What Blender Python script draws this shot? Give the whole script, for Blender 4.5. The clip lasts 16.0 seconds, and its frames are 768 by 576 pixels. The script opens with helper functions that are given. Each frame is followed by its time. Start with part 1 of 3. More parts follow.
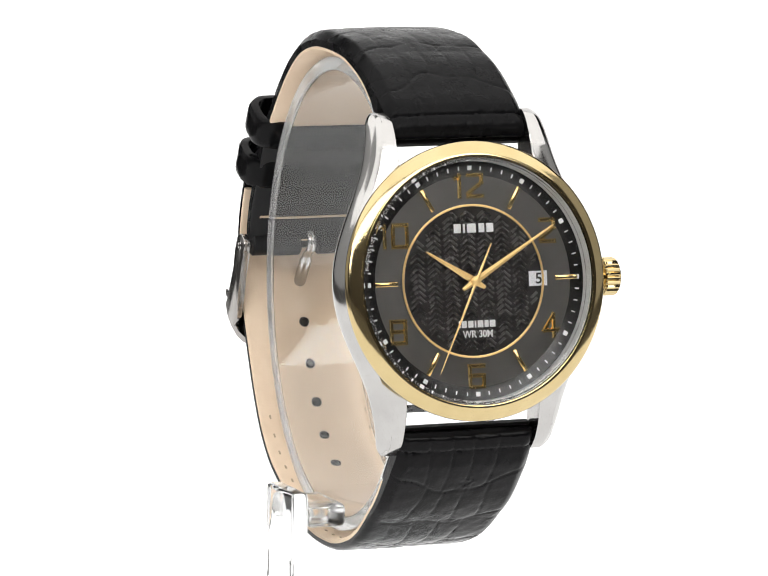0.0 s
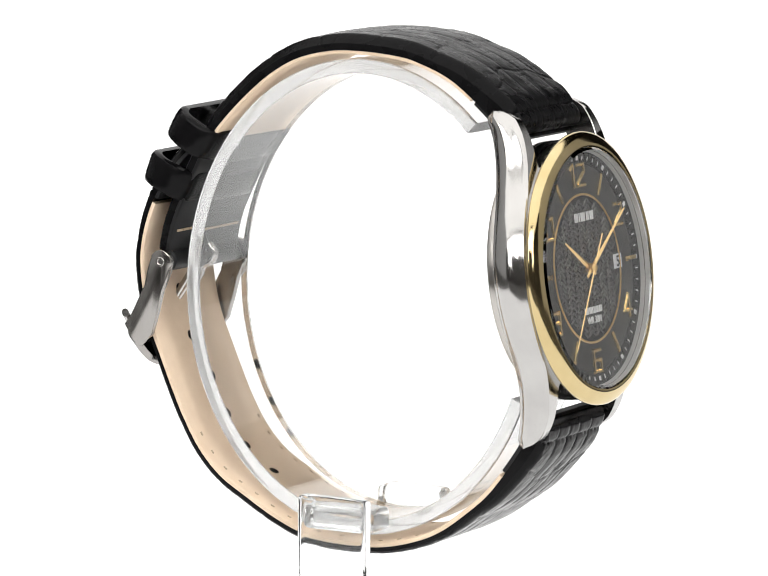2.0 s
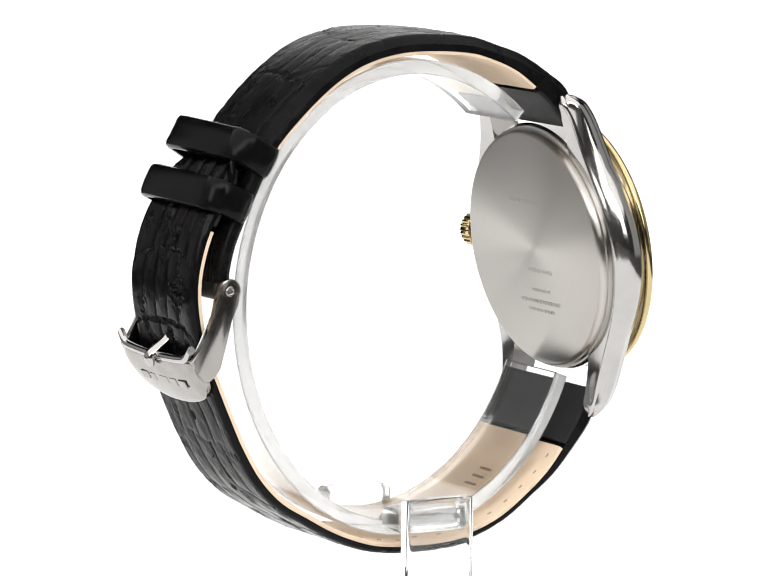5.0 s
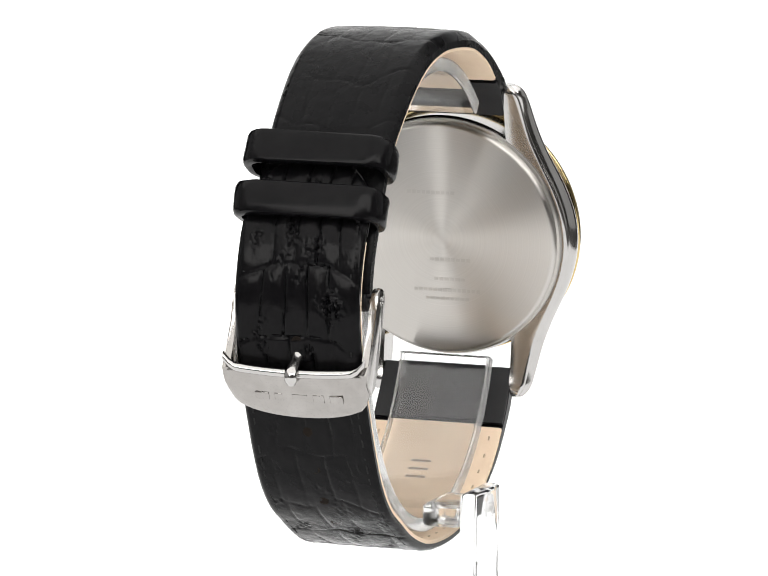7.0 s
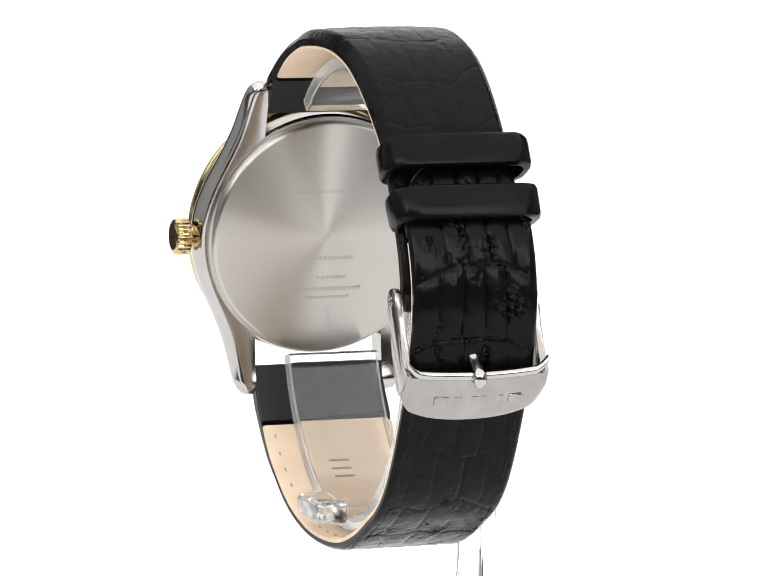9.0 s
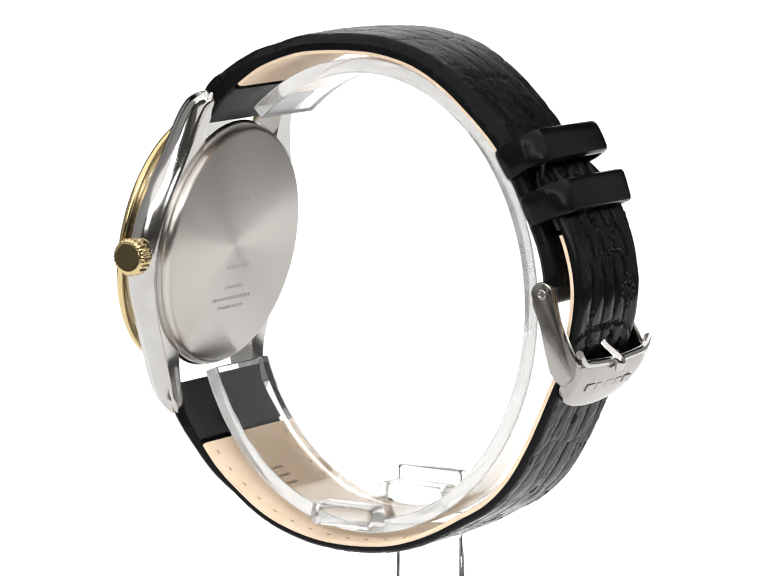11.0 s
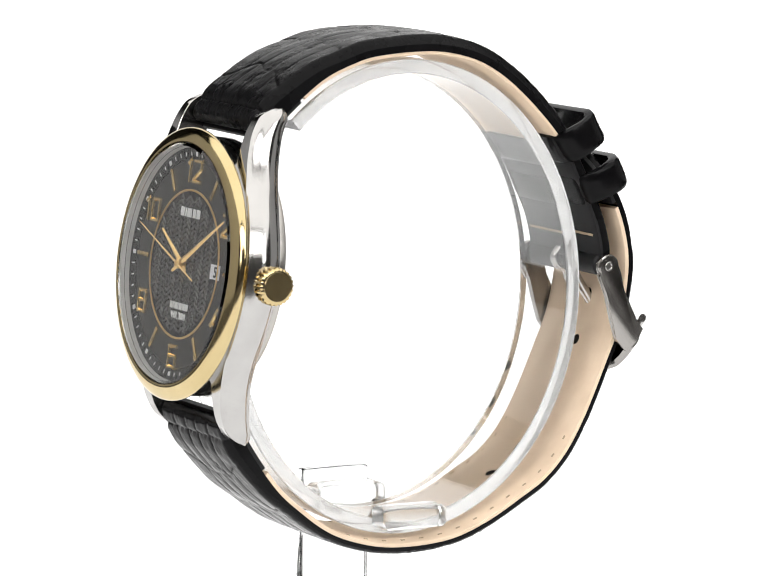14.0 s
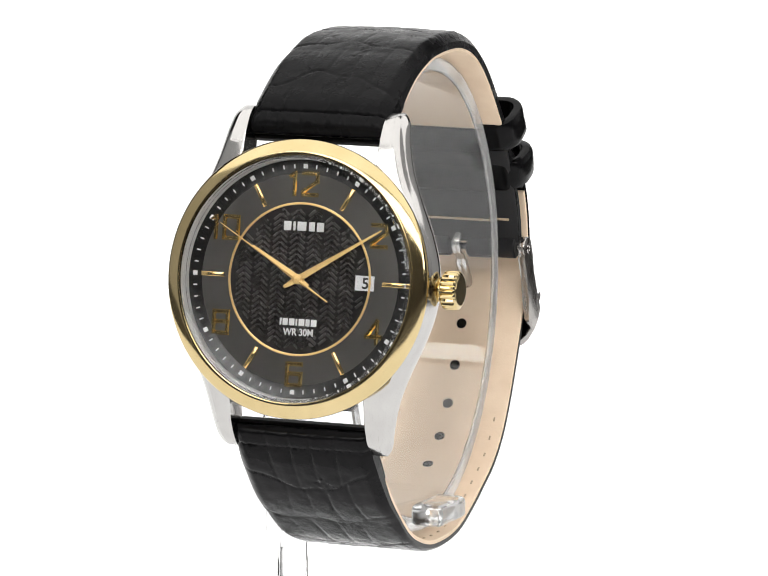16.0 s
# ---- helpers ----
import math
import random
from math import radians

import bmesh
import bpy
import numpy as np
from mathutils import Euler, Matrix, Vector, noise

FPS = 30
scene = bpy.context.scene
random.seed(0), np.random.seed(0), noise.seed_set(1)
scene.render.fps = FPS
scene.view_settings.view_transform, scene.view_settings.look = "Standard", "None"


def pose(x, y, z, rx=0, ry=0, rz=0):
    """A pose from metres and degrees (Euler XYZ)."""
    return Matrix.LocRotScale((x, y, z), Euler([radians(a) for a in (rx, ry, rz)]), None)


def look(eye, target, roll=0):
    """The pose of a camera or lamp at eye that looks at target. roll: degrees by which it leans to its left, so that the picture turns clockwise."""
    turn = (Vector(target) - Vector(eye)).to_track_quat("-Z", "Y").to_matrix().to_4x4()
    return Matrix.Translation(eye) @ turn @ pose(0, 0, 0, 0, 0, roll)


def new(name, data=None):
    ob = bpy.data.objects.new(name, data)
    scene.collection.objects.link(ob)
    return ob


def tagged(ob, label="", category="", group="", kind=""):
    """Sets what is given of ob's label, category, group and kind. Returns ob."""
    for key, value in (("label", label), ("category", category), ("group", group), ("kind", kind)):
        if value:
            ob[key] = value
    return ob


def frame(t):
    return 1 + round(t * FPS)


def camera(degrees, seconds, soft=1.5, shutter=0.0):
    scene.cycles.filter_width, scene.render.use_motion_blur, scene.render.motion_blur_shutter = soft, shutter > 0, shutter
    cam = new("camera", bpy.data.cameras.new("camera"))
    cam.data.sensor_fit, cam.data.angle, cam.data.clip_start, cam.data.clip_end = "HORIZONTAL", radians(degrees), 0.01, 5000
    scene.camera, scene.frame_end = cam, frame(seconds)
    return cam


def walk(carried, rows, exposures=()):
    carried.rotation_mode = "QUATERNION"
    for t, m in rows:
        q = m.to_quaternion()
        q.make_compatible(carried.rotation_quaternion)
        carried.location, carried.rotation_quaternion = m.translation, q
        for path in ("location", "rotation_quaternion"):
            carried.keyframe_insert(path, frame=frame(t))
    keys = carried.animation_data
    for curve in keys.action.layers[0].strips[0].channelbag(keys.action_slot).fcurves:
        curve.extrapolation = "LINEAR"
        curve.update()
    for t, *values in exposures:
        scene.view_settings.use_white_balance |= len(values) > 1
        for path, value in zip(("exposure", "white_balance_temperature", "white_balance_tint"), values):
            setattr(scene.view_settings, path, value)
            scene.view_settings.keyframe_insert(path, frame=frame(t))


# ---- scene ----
# ------------------------------------------------------------ camera
MM = 0.001
HZ = 0.0500                      # height of the turning centre above the table
cam = camera(9.251, 16.0, 1.1)
EYE = (-0.000107, -0.680 * math.cos(radians(7.817)), HZ + 0.680 * math.sin(radians(7.817)))
STILL = look(EYE, (-0.000107, 0, HZ), 0.648)
walk(cam, [(0, STILL), (16.0, STILL)])

# ------------------------------------------------------------ light: a backlit white table and an overhead softbox
world = bpy.data.worlds.new("studio")
scene.world = world
world.use_nodes = True
world.node_tree.nodes["Background"].inputs[0].default_value = (0.95, 0.97, 1.0, 1)
world.node_tree.nodes["Background"].inputs[1].default_value = 0.02
scene.view_settings.exposure = 0.0


# ------------------------------------------------------------ materials
def nodes_of(name):
    m = bpy.data.materials.new(name)
    m.use_nodes = True
    nt = m.node_tree
    return m, nt, nt.nodes["Principled BSDF"]


def noise_node(nt, scale, detail=4.0, rough=0.55, stretch=None):
    tc = nt.nodes.new("ShaderNodeTexCoord")
    n = nt.nodes.new("ShaderNodeTexNoise")
    n.inputs["Scale"].default_value = scale
    n.inputs["Detail"].default_value = detail
    n.inputs["Roughness"].default_value = rough
    if stretch:
        mp = nt.nodes.new("ShaderNodeMapping")
        mp.inputs["Scale"].default_value = stretch
        nt.links.new(tc.outputs["Object"], mp.inputs["Vector"])
        nt.links.new(mp.outputs["Vector"], n.inputs["Vector"])
    else:
        nt.links.new(tc.outputs["Object"], n.inputs["Vector"])
    return n


def ramp(nt, src, a, b, lo=0.3, hi=0.7):
    r = nt.nodes.new("ShaderNodeValToRGB")
    r.color_ramp.elements[0].position, r.color_ramp.elements[1].position = lo, hi
    r.color_ramp.elements[0].color, r.color_ramp.elements[1].color = (*a, 1), (*b, 1)
    nt.links.new(src, r.inputs[0])
    return r


def surface(name, a, b, rough=(0.4, 0.5), metal=0.0, scale=400, bump=0.0, bump_scale=3000, spec=0.5, stretch=None, dist=0.0001):
    """Two tones mixed by coarse noise, roughness varied by the same, fine bump."""
    m, nt, p = nodes_of(name)
    n = noise_node(nt, scale, stretch=stretch)
    nt.links.new(ramp(nt, n.outputs[0], a, b).outputs[0], p.inputs["Base Color"])
    r = ramp(nt, n.outputs[0], (rough[0],) * 3, (rough[1],) * 3)
    nt.links.new(r.outputs[0], p.inputs["Roughness"])
    p.inputs["Metallic"].default_value = metal
    p.inputs["Specular IOR Level"].default_value = spec
    if bump:
        f = noise_node(nt, bump_scale, 3.0, stretch=stretch)
        bn = nt.nodes.new("ShaderNodeBump")
        bn.inputs["Strength"].default_value = bump
        bn.inputs["Distance"].default_value = dist
        nt.links.new(f.outputs[0], bn.inputs["Height"])
        nt.links.new(bn.outputs[0], p.inputs["Normal"])
    return m


def glass(name, ior=1.49, rough=0.0, tint=(1, 1, 1)):
    m, nt, p = nodes_of(name)
    p.inputs["Base Color"].default_value = (*tint, 1)
    p.inputs["Transmission Weight"].default_value = 1.0
    p.inputs["Roughness"].default_value = rough
    p.inputs["IOR"].default_value = ior
    return m


def glow(name, colour, strength):
    m, nt, p = nodes_of(name)
    p.inputs["Base Color"].default_value = (0.12, 0.12, 0.12, 1)
    p.inputs["Roughness"].default_value = 0.8
    p.inputs["Specular IOR Level"].default_value = 0.1
    p.inputs["Emission Color"].default_value = (*colour, 1)
    p.inputs["Emission Strength"].default_value = strength
    return m


LEATHER = surface("black_leather", (0.0045, 0.0045, 0.005), (0.007, 0.0068, 0.0074), (0.2, 0.36), 0, 260, 0.45, 2600, 0.07)
LEATHER_GLOSS = surface("glossy_embossed_leather", (0.0035, 0.0035, 0.004), (0.006, 0.0058, 0.0063), (0.11, 0.2), 0, 300, 0.22, 2300, 0.1)
LINING = surface("tan_lining", (0.78, 0.605, 0.44), (0.86, 0.69, 0.52), (0.6, 0.75), 0, 220, 0.3, 3500, 0.25)
LINING_DARK = surface("dark_lining", (0.008, 0.008, 0.009), (0.013, 0.013, 0.014), (0.45, 0.6), 0, 300, 0.05, 1500, 0.3)
THREAD = surface("black_thread", (0.006, 0.006, 0.006), (0.014, 0.014, 0.014), (0.5, 0.7), 0, 2000, 0.3, 8000, 0.15)
THREAD_PALE = surface("pale_thread", (0.44, 0.33, 0.22), (0.54, 0.42, 0.29), (0.6, 0.8), 0, 2000, 0.3, 8000, 0.3)
STEEL = surface("polished_steel", (0.46, 0.45, 0.44), (0.53, 0.52, 0.51), (0.10, 0.17), 1.0, 150, 0.02, 4000)
SATIN = surface("satin_steel", (0.34, 0.325, 0.31), (0.40, 0.385, 0.37), (0.15, 0.22), 1.0, 300, 0.03, 5000)
GOLD = surface("gold_plate", (0.56, 0.445, 0.23), (0.63, 0.505, 0.28), (0.08, 0.14), 1.0, 150, 0.02, 4000)
GOLD_BRIGHT = surface("gold_numerals", (0.80, 0.58, 0.24), (0.88, 0.66, 0.30), (0.10, 0.15), 1.0, 400)
GOLD_FINE = surface("gold_applique", (0.82, 0.56, 0.23), (0.90, 0.63, 0.28), (0.30, 0.38), 1.0, 400)
DIAL = surface("sunray_black_dial", (0.10, 0.096, 0.092), (0.115, 0.111, 0.106), (0.33, 0.39), 1.0, 200)
GUILLOCHE = surface("black_guilloche", (0.115, 0.11, 0.105), (0.135, 0.13, 0.125), (0.24, 0.3), 1.0, 300)
MATTE = surface("dark_relief_ground", (0.036, 0.034, 0.033), (0.046, 0.044, 0.043), (0.4, 0.5), 1.0, 500)
TRACK = surface("black_minute_track", (0.008, 0.008, 0.008), (0.012, 0.0115, 0.011), (0.14, 0.2), 0.0, 300, 0, 4000, 0.5)
FLANGE = surface("pale_grey_flange", (0.52, 0.52, 0.51), (0.60, 0.60, 0.59), (0.45, 0.55), 0.0, 500)
PRINT = surface("white_print", (0.74, 0.74, 0.74), (0.82, 0.82, 0.82), (0.5, 0.6), 0, 500)
DATE_CARD = surface("date_card", (0.72, 0.72, 0.74), (0.80, 0.80, 0.82), (0.5, 0.6), 0, 500)
INK = surface("black_ink", (0.008, 0.008, 0.008), (0.014, 0.014, 0.014), (0.5, 0.6), 0, 500)
HOLE = surface("dark_hole_plug", (0.010, 0.0075, 0.006), (0.016, 0.012, 0.009), (0.8, 0.9), 0, 900, spec=0.08)
STAMP = surface("stamped_lining", (0.30, 0.21, 0.14), (0.36, 0.26, 0.18), (0.6, 0.7), 0, 900)
ENGRAVED = surface("engraved_steel", (0.48, 0.46, 0.435), (0.52, 0.50, 0.475), (0.45, 0.55), 1.0, 600)
CRYSTAL = glass("mineral_crystal", 1.45)
ACRYLIC = glass("clear_acrylic", 1.47, 0.0, (0.985, 0.99, 0.99))
FROST = glass("frosted_acrylic", 1.42, 0.1, (1.0, 1.0, 1.0))
FROST.node_tree.nodes["Principled BSDF"].inputs["Transmission Weight"].default_value = 0.82
ACRYLIC_SAWN = glass("sawn_acrylic", 1.38, 0.16, (0.985, 0.99, 0.99))
TABLE = glow("backlit_white_table", (1.0, 0.995, 0.985), 1.15)
STRIP = glow("strip_diffuser", (1.0, 0.985, 0.96), 4.4)
DIFFUSER = glow("softbox_diffuser", (1.0, 0.985, 0.96), 1.7)
KEY = glow("added_key_diffuser", (1.0, 0.985, 0.96), 4.6)
BULB = glow("bulb", (1.0, 0.97, 0.93), 40.0)
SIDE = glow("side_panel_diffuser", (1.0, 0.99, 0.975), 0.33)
ROOM = surface("dark_studio_wall", (0.03, 0.028, 0.026), (0.045, 0.042, 0.04), (0.7, 0.85), 0, 3, 0.1, 60, 0.3)


def caseback_steel():
    """Steel brushed in rings about the axis, so that bright wedges turn with the view."""
    m, nt, p = nodes_of("ring_brushed_steel")
    tc = nt.nodes.new("ShaderNodeTexCoord")
    gr = nt.nodes.new("ShaderNodeVectorMath")
    gr.operation = "LENGTH"
    nt.links.new(tc.outputs["Object"], gr.inputs[0])
    n = nt.nodes.new("ShaderNodeTexNoise")
    n.noise_dimensions = "1D"
    n.inputs["Scale"].default_value = 6000
    nt.links.new(gr.outputs["Value"], n.inputs["W"])
    nt.links.new(ramp(nt, n.outputs[0], (0.51, 0.49, 0.465), (0.535, 0.515, 0.49)).outputs[0], p.inputs["Base Color"])
    tg = nt.nodes.new("ShaderNodeTangent")
    tg.direction_type, tg.axis = "RADIAL", "Z"
    nt.links.new(tg.outputs[0], p.inputs["Tangent"])
    p.inputs["Metallic"].default_value = 1.0
    p.inputs["Roughness"].default_value = 0.30
    p.inputs["Anisotropic"].default_value = 0.95
    p.inputs["Anisotropic Rotation"].default_value = 0.25
    return m


BRUSHED = caseback_steel()


# ------------------------------------------------------------ mesh helpers (lengths in millimetres)
def part(name, bm, material, parent=None, label="", smooth=40, m=None):
    bmesh.ops.recalc_face_normals(bm, faces=bm.faces[:])
    bmesh.ops.scale(bm, vec=(MM, MM, MM), verts=bm.verts[:])
    me = bpy.data.meshes.new(name)
    bm.to_mesh(me)
    bm.free()
    me.materials.append(material)
    if smooth:
        me.shade_smooth()
        me.set_sharp_from_angle(angle=radians(smooth))
    ob = new(name, me)
    ob.parent = parent
    if m is not None:
        ob.matrix_basis = m
    if label:
        tagged(ob, label)
    return ob


def lathe(profile, n=128):
    """Turn (radius, height) points about the z axis; a closed profile makes a ring, one that starts and ends on the axis a solid."""
    bm = bmesh.new()
    rings = []
    for r, h in profile:
        if r < 1e-6:
            rings.append([bm.verts.new((0, 0, h))])
        else:
            rings.append([bm.verts.new((r * math.cos(2 * math.pi * i / n), r * math.sin(2 * math.pi * i / n), h)) for i in range(n)])
    closed = profile[0][0] > 1e-6 and profile[-1][0] > 1e-6
    pairs = list(zip(rings, rings[1:])) + ([(rings[-1], rings[0])] if closed else [])
    for a, b in pairs:
        for i in range(n):
            j = (i + 1) % n
            if len(a) == 1:
                bm.faces.new((a[0], b[i], b[j]))
            elif len(b) == 1:
                bm.faces.new((a[i], b[0], a[j]))
            else:
                bm.faces.new((a[i], b[i], b[j], a[j]))
    return bm


def skin(sections):
    """Join closed sections of equal length into a capped solid."""
    bm = bmesh.new()
    rows = [[bm.verts.new(p) for p in s] for s in sections]
    n = len(rows[0])
    for a, b in zip(rows, rows[1:]):
        for i in range(n):
            j = (i + 1) % n
            bm.faces.new((a[i], a[j], b[j], b[i]))
    bm.faces.new(rows[0][::-1])
    bm.faces.new(rows[-1])
    return bm


def box(bm, c, size, rot=None):
    m = Matrix.Translation(c) @ (rot.to_4x4() if rot else Matrix()) @ Matrix.Diagonal((*size, 1))
    return bmesh.ops.create_cube(bm, size=1, matrix=m)["verts"]


def soft_box(c, size, bevel=0.3, seg=2, rot=None):
    bm = bmesh.new()
    box(bm, c, size, rot)
    bmesh.ops.bevel(bm, geom=bm.edges[:], offset=bevel, segments=seg, affect="EDGES", profile=0.5)
    return bm


def plate(outline, x0, x1, bevel=0.0):
    """A flat piece with an outline in (y, z), between x0 and x1."""
    bm = bmesh.new()
    a = [bm.verts.new((x0, y, z)) for y, z in outline]
    b = [bm.verts.new((x1, y, z)) for y, z in outline]
    n = len(a)
    fa, fb = bm.faces.new(a), bm.faces.new(b[::-1])
    for i in range(n):
        bm.faces.new((a[i], b[i], b[(i + 1) % n], a[(i + 1) % n]))
    if bevel:
        es = list(set(fa.edges) | set(fb.edges))
        bmesh.ops.bevel(bm, geom=es, offset=bevel, segments=2, affect="EDGES", profile=0.5)
    return bm


def spline(pts, step):
    """Points at an even step along a smooth curve through pts, with directions."""
    p = np.array(pts, float)
    ext = np.vstack([2 * p[0] - p[1], p, 2 * p[-1] - p[-2]])
    out = []
    for i in range(1, len(ext) - 2):
        p0, p1, p2, p3 = ext[i - 1:i + 3]
        for k in range(40):
            t = k / 40
            out.append(0.5 * (2 * p1 + (p2 - p0) * t + (2 * p0 - 5 * p1 + 4 * p2 - p3) * t * t + (3 * p1 - p0 - 3 * p2 + p3) * t ** 3))
    out.append(p[-1])
    out = np.array(out)
    d = np.concatenate([[0], np.cumsum(np.linalg.norm(np.diff(out, axis=0), axis=1))])
    n = max(3, int(d[-1] / step) + 1)
    s = np.linspace(0, d[-1], n)
    q = np.stack([np.interp(s, d, out[:, k]) for k in range(2)], 1)
    tan = np.gradient(q, axis=0)
    tan /= np.linalg.norm(tan, axis=1)[:, None]
    return q, tan, s


def text_mesh(words, size, depth, squeeze=1.0):
    """Raised writing in the built-in font as a bmesh, centred, in the xy plane."""
    cu = bpy.data.curves.new("writing", "FONT")
    cu.body, cu.size, cu.extrude, cu.align_x, cu.align_y = words, size, depth / 2, "CENTER", "CENTER"
    cu.resolution_u = 4
    cu.offset = 0.018 * size
    ob = bpy.data.objects.new("writing", cu)
    scene.collection.objects.link(ob)
    dg = bpy.context.evaluated_depsgraph_get()
    me = bpy.data.meshes.new_from_object(ob.evaluated_get(dg))
    bm = bmesh.new()
    bm.from_mesh(me)
    bpy.data.objects.remove(ob)
    bpy.data.curves.remove(cu)
    bpy.data.meshes.remove(me)
    bmesh.ops.scale(bm, vec=(squeeze, 1, 1), verts=bm.verts[:])
    lo = [min(v.co[k] for v in bm.verts) for k in range(2)]
    hi = [max(v.co[k] for v in bm.verts) for k in range(2)]
    bmesh.ops.translate(bm, vec=(-(lo[0] + hi[0]) / 2, -(lo[1] + hi[1]) / 2, 0), verts=bm.verts[:])
    return bm


def shifted(bm, x=0, y=0, z=0):
    bmesh.ops.translate(bm, vec=(x, y, z), verts=bm.verts[:])
    return bm


# ------------------------------------------------------------ the place: light table, softbox, dark studio
def build_place():
    line = [(-230, 0), (250, 0)]
    line += [(250 + 250 * math.sin(a), 250 - 250 * math.cos(a)) for a in (radians(k * 9) for k in range(1, 11))]
    line += [(500, 1100)]
    outer = [(y + (8 if z > 0 else 0), z - (8 if z < 240 else 0)) for y, z in line]
    ring = line + outer[::-1]
    bm = bmesh.new()
    a = [bm.verts.new((-210, y, z)) for y, z in ring]
    b = [bm.verts.new((210, y, z)) for y, z in ring]
    n = len(line)
    m = len(ring)
    for i in range(m):
        j = (i + 1) % m
        bm.faces.new((a[i], a[j], b[j], b[i]))
    for side in (a, b):
        for i in range(n - 1):
            bm.faces.new((side[i], side[i + 1], side[m - 2 - i], side[m - 1 - i]))
    tagged(part("backdrop", bm, TABLE), "seamless backlit white acrylic photo table sweep", "backdrop", kind="structure")
    # overhead softbox: black shell and a white diffuser
    top = new("softbox")
    tagged(top, "large overhead softbox with a glowing white diffuser", "studio light", kind="structure")
    top.location = (0, -0.15, 0.72)
    part("diffuser", soft_box((0, 0, 0), (2500, 1200, 6), 2), DIFFUSER, top, "glowing white cloth diffuser")
    part("shell", soft_box((0, 0, 60), (2560, 1260, 100), 20), ROOM, top, "black cloth shell")
    # key softbox further forward, over the camera; unseen, added to brighten dial and lining
    key = new("added_key_softbox")
    tagged(key, "wide unseen key softbox, added to brighten the dial and lining", "studio light", kind="structure")
    key.location = (0, -1.13, 0.70)
    part("diffuser", soft_box((0, 0, 0), (2300, 640, 6), 2), KEY, key, "glowing white cloth diffuser")
    part("shell", soft_box((0, 0, 60), (2360, 690, 100), 20), ROOM, key, "black cloth shell")
    for x in (-260, -40, 210):
        bm = bmesh.new()
        bmesh.ops.create_uvsphere(bm, u_segments=16, v_segments=8, radius=13, matrix=Matrix.Translation((x, -350, -25)))
        part("bulb", bm, BULB, key, "small bright bulb")
    # translucent light-tent side panels, unseen, added to show in steel and dial
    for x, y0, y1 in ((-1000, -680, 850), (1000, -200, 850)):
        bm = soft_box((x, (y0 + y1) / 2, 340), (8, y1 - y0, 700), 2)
        tagged(part("side_panel", bm, SIDE), "unseen light-tent side panel, added to reflect in steel and dial", "panel", kind="structure")
    # two upright strip lights in front of the table
    for side in (-1, 1):
        lamp = new("strip_light")
        tagged(lamp, "upright strip softbox beside the camera", "studio light", kind="structure")
        az = 40.5 if side > 0 else 34.5
        lamp.matrix_basis = pose(side * 0.9 * math.sin(radians(az)), -0.9 * math.cos(radians(az)), 0.43, 0, 0, side * az)
        part("diffuser", soft_box((0, 0, 0), (270, 6, 360), 2), STRIP, lamp, "glowing white cloth diffuser")
        part("shell", soft_box((0, -50, 0), (280, 80, 400), 15), ROOM, lamp, "black cloth shell")
    # studio walls, floor and ceiling
    for name, c, s in (("wall_north", (0, 1550, 600), (3000, 100, 1220)), ("wall_south", (0, -1750, 600), (3000, 100, 1220)),
                       ("wall_east", (1550, -100, 600), (100, 3400, 1220)), ("wall_west", (-1550, -100, 600), (100, 3400, 1220)),
                       ("floor", (0, -100, -61), (3200, 3400, 100)), ("ceiling", (0, -100, 1260), (3200, 3400, 100))):
        bm = bmesh.new()
        box(bm, c, s)
        tagged(part(name, bm, ROOM), "dark painted studio surface", name.split("_")[0], kind="structure")


# ------------------------------------------------------------ the watch
TILT = 7.8
HEAD = pose(0, -0.0315, 0.0051, 90 - TILT, 0, 0)     # head space: x to 3 o'clock, y to 12, z out of the dial


def strap_sections(path, half, thick, pad, inset, relief, cols=96, step=0.26, lift=0.0):
    """Sections of a strap whose inner face follows path in (y, z); half, thick and pad are functions of the length run (0 to 1)."""
    q, tan, s = spline(path, step)
    out = []
    for (y, z), (ty, tz), d in zip(q, tan, s):
        f = d / s[-1]
        h, t, p = half(f), thick(f), pad(f)
        ny, nz = -tz, ty
        if ny * y + nz * z < 0:
            ny, nz = -ny, -nz
        sec = []
        rd = max(0.0, 1 - d / 1.5)
        shut = (1 - math.sqrt(max(0.0, 1 - rd * rd))) * t * 0.48
        for k in range(cols + 1):
            u = -1 + 2 * k / cols
            x = u * h
            e = min(1.0, max(0.0, (1 - abs(u)) / 0.15))
            bulge = p * (3 * e * e - 2 * e ** 3) * (1 - 0.25 * u * u)
            edge = 0.35 * max(0.0, (abs(u) - 0.93) / 0.07) ** 2
            seam = 0.22 * math.exp(-((d - 2.6) / 0.3) ** 2) * (1 + 0.5 * noise.noise((x * 1.5, 3, 1)))
            o = lift + t + bulge - edge - shut - seam + relief(x, d, f) * min(1, e * 1.4 + 0.15)
            sec.append((x, y + ny * o, z + nz * o))
        for u in (1.0, 0.5, 0.0, -0.5, -1.0):
            sec.append((u * h, y + ny * (lift + shut), z + nz * (lift + shut)))
        out.append(sec)
    return out


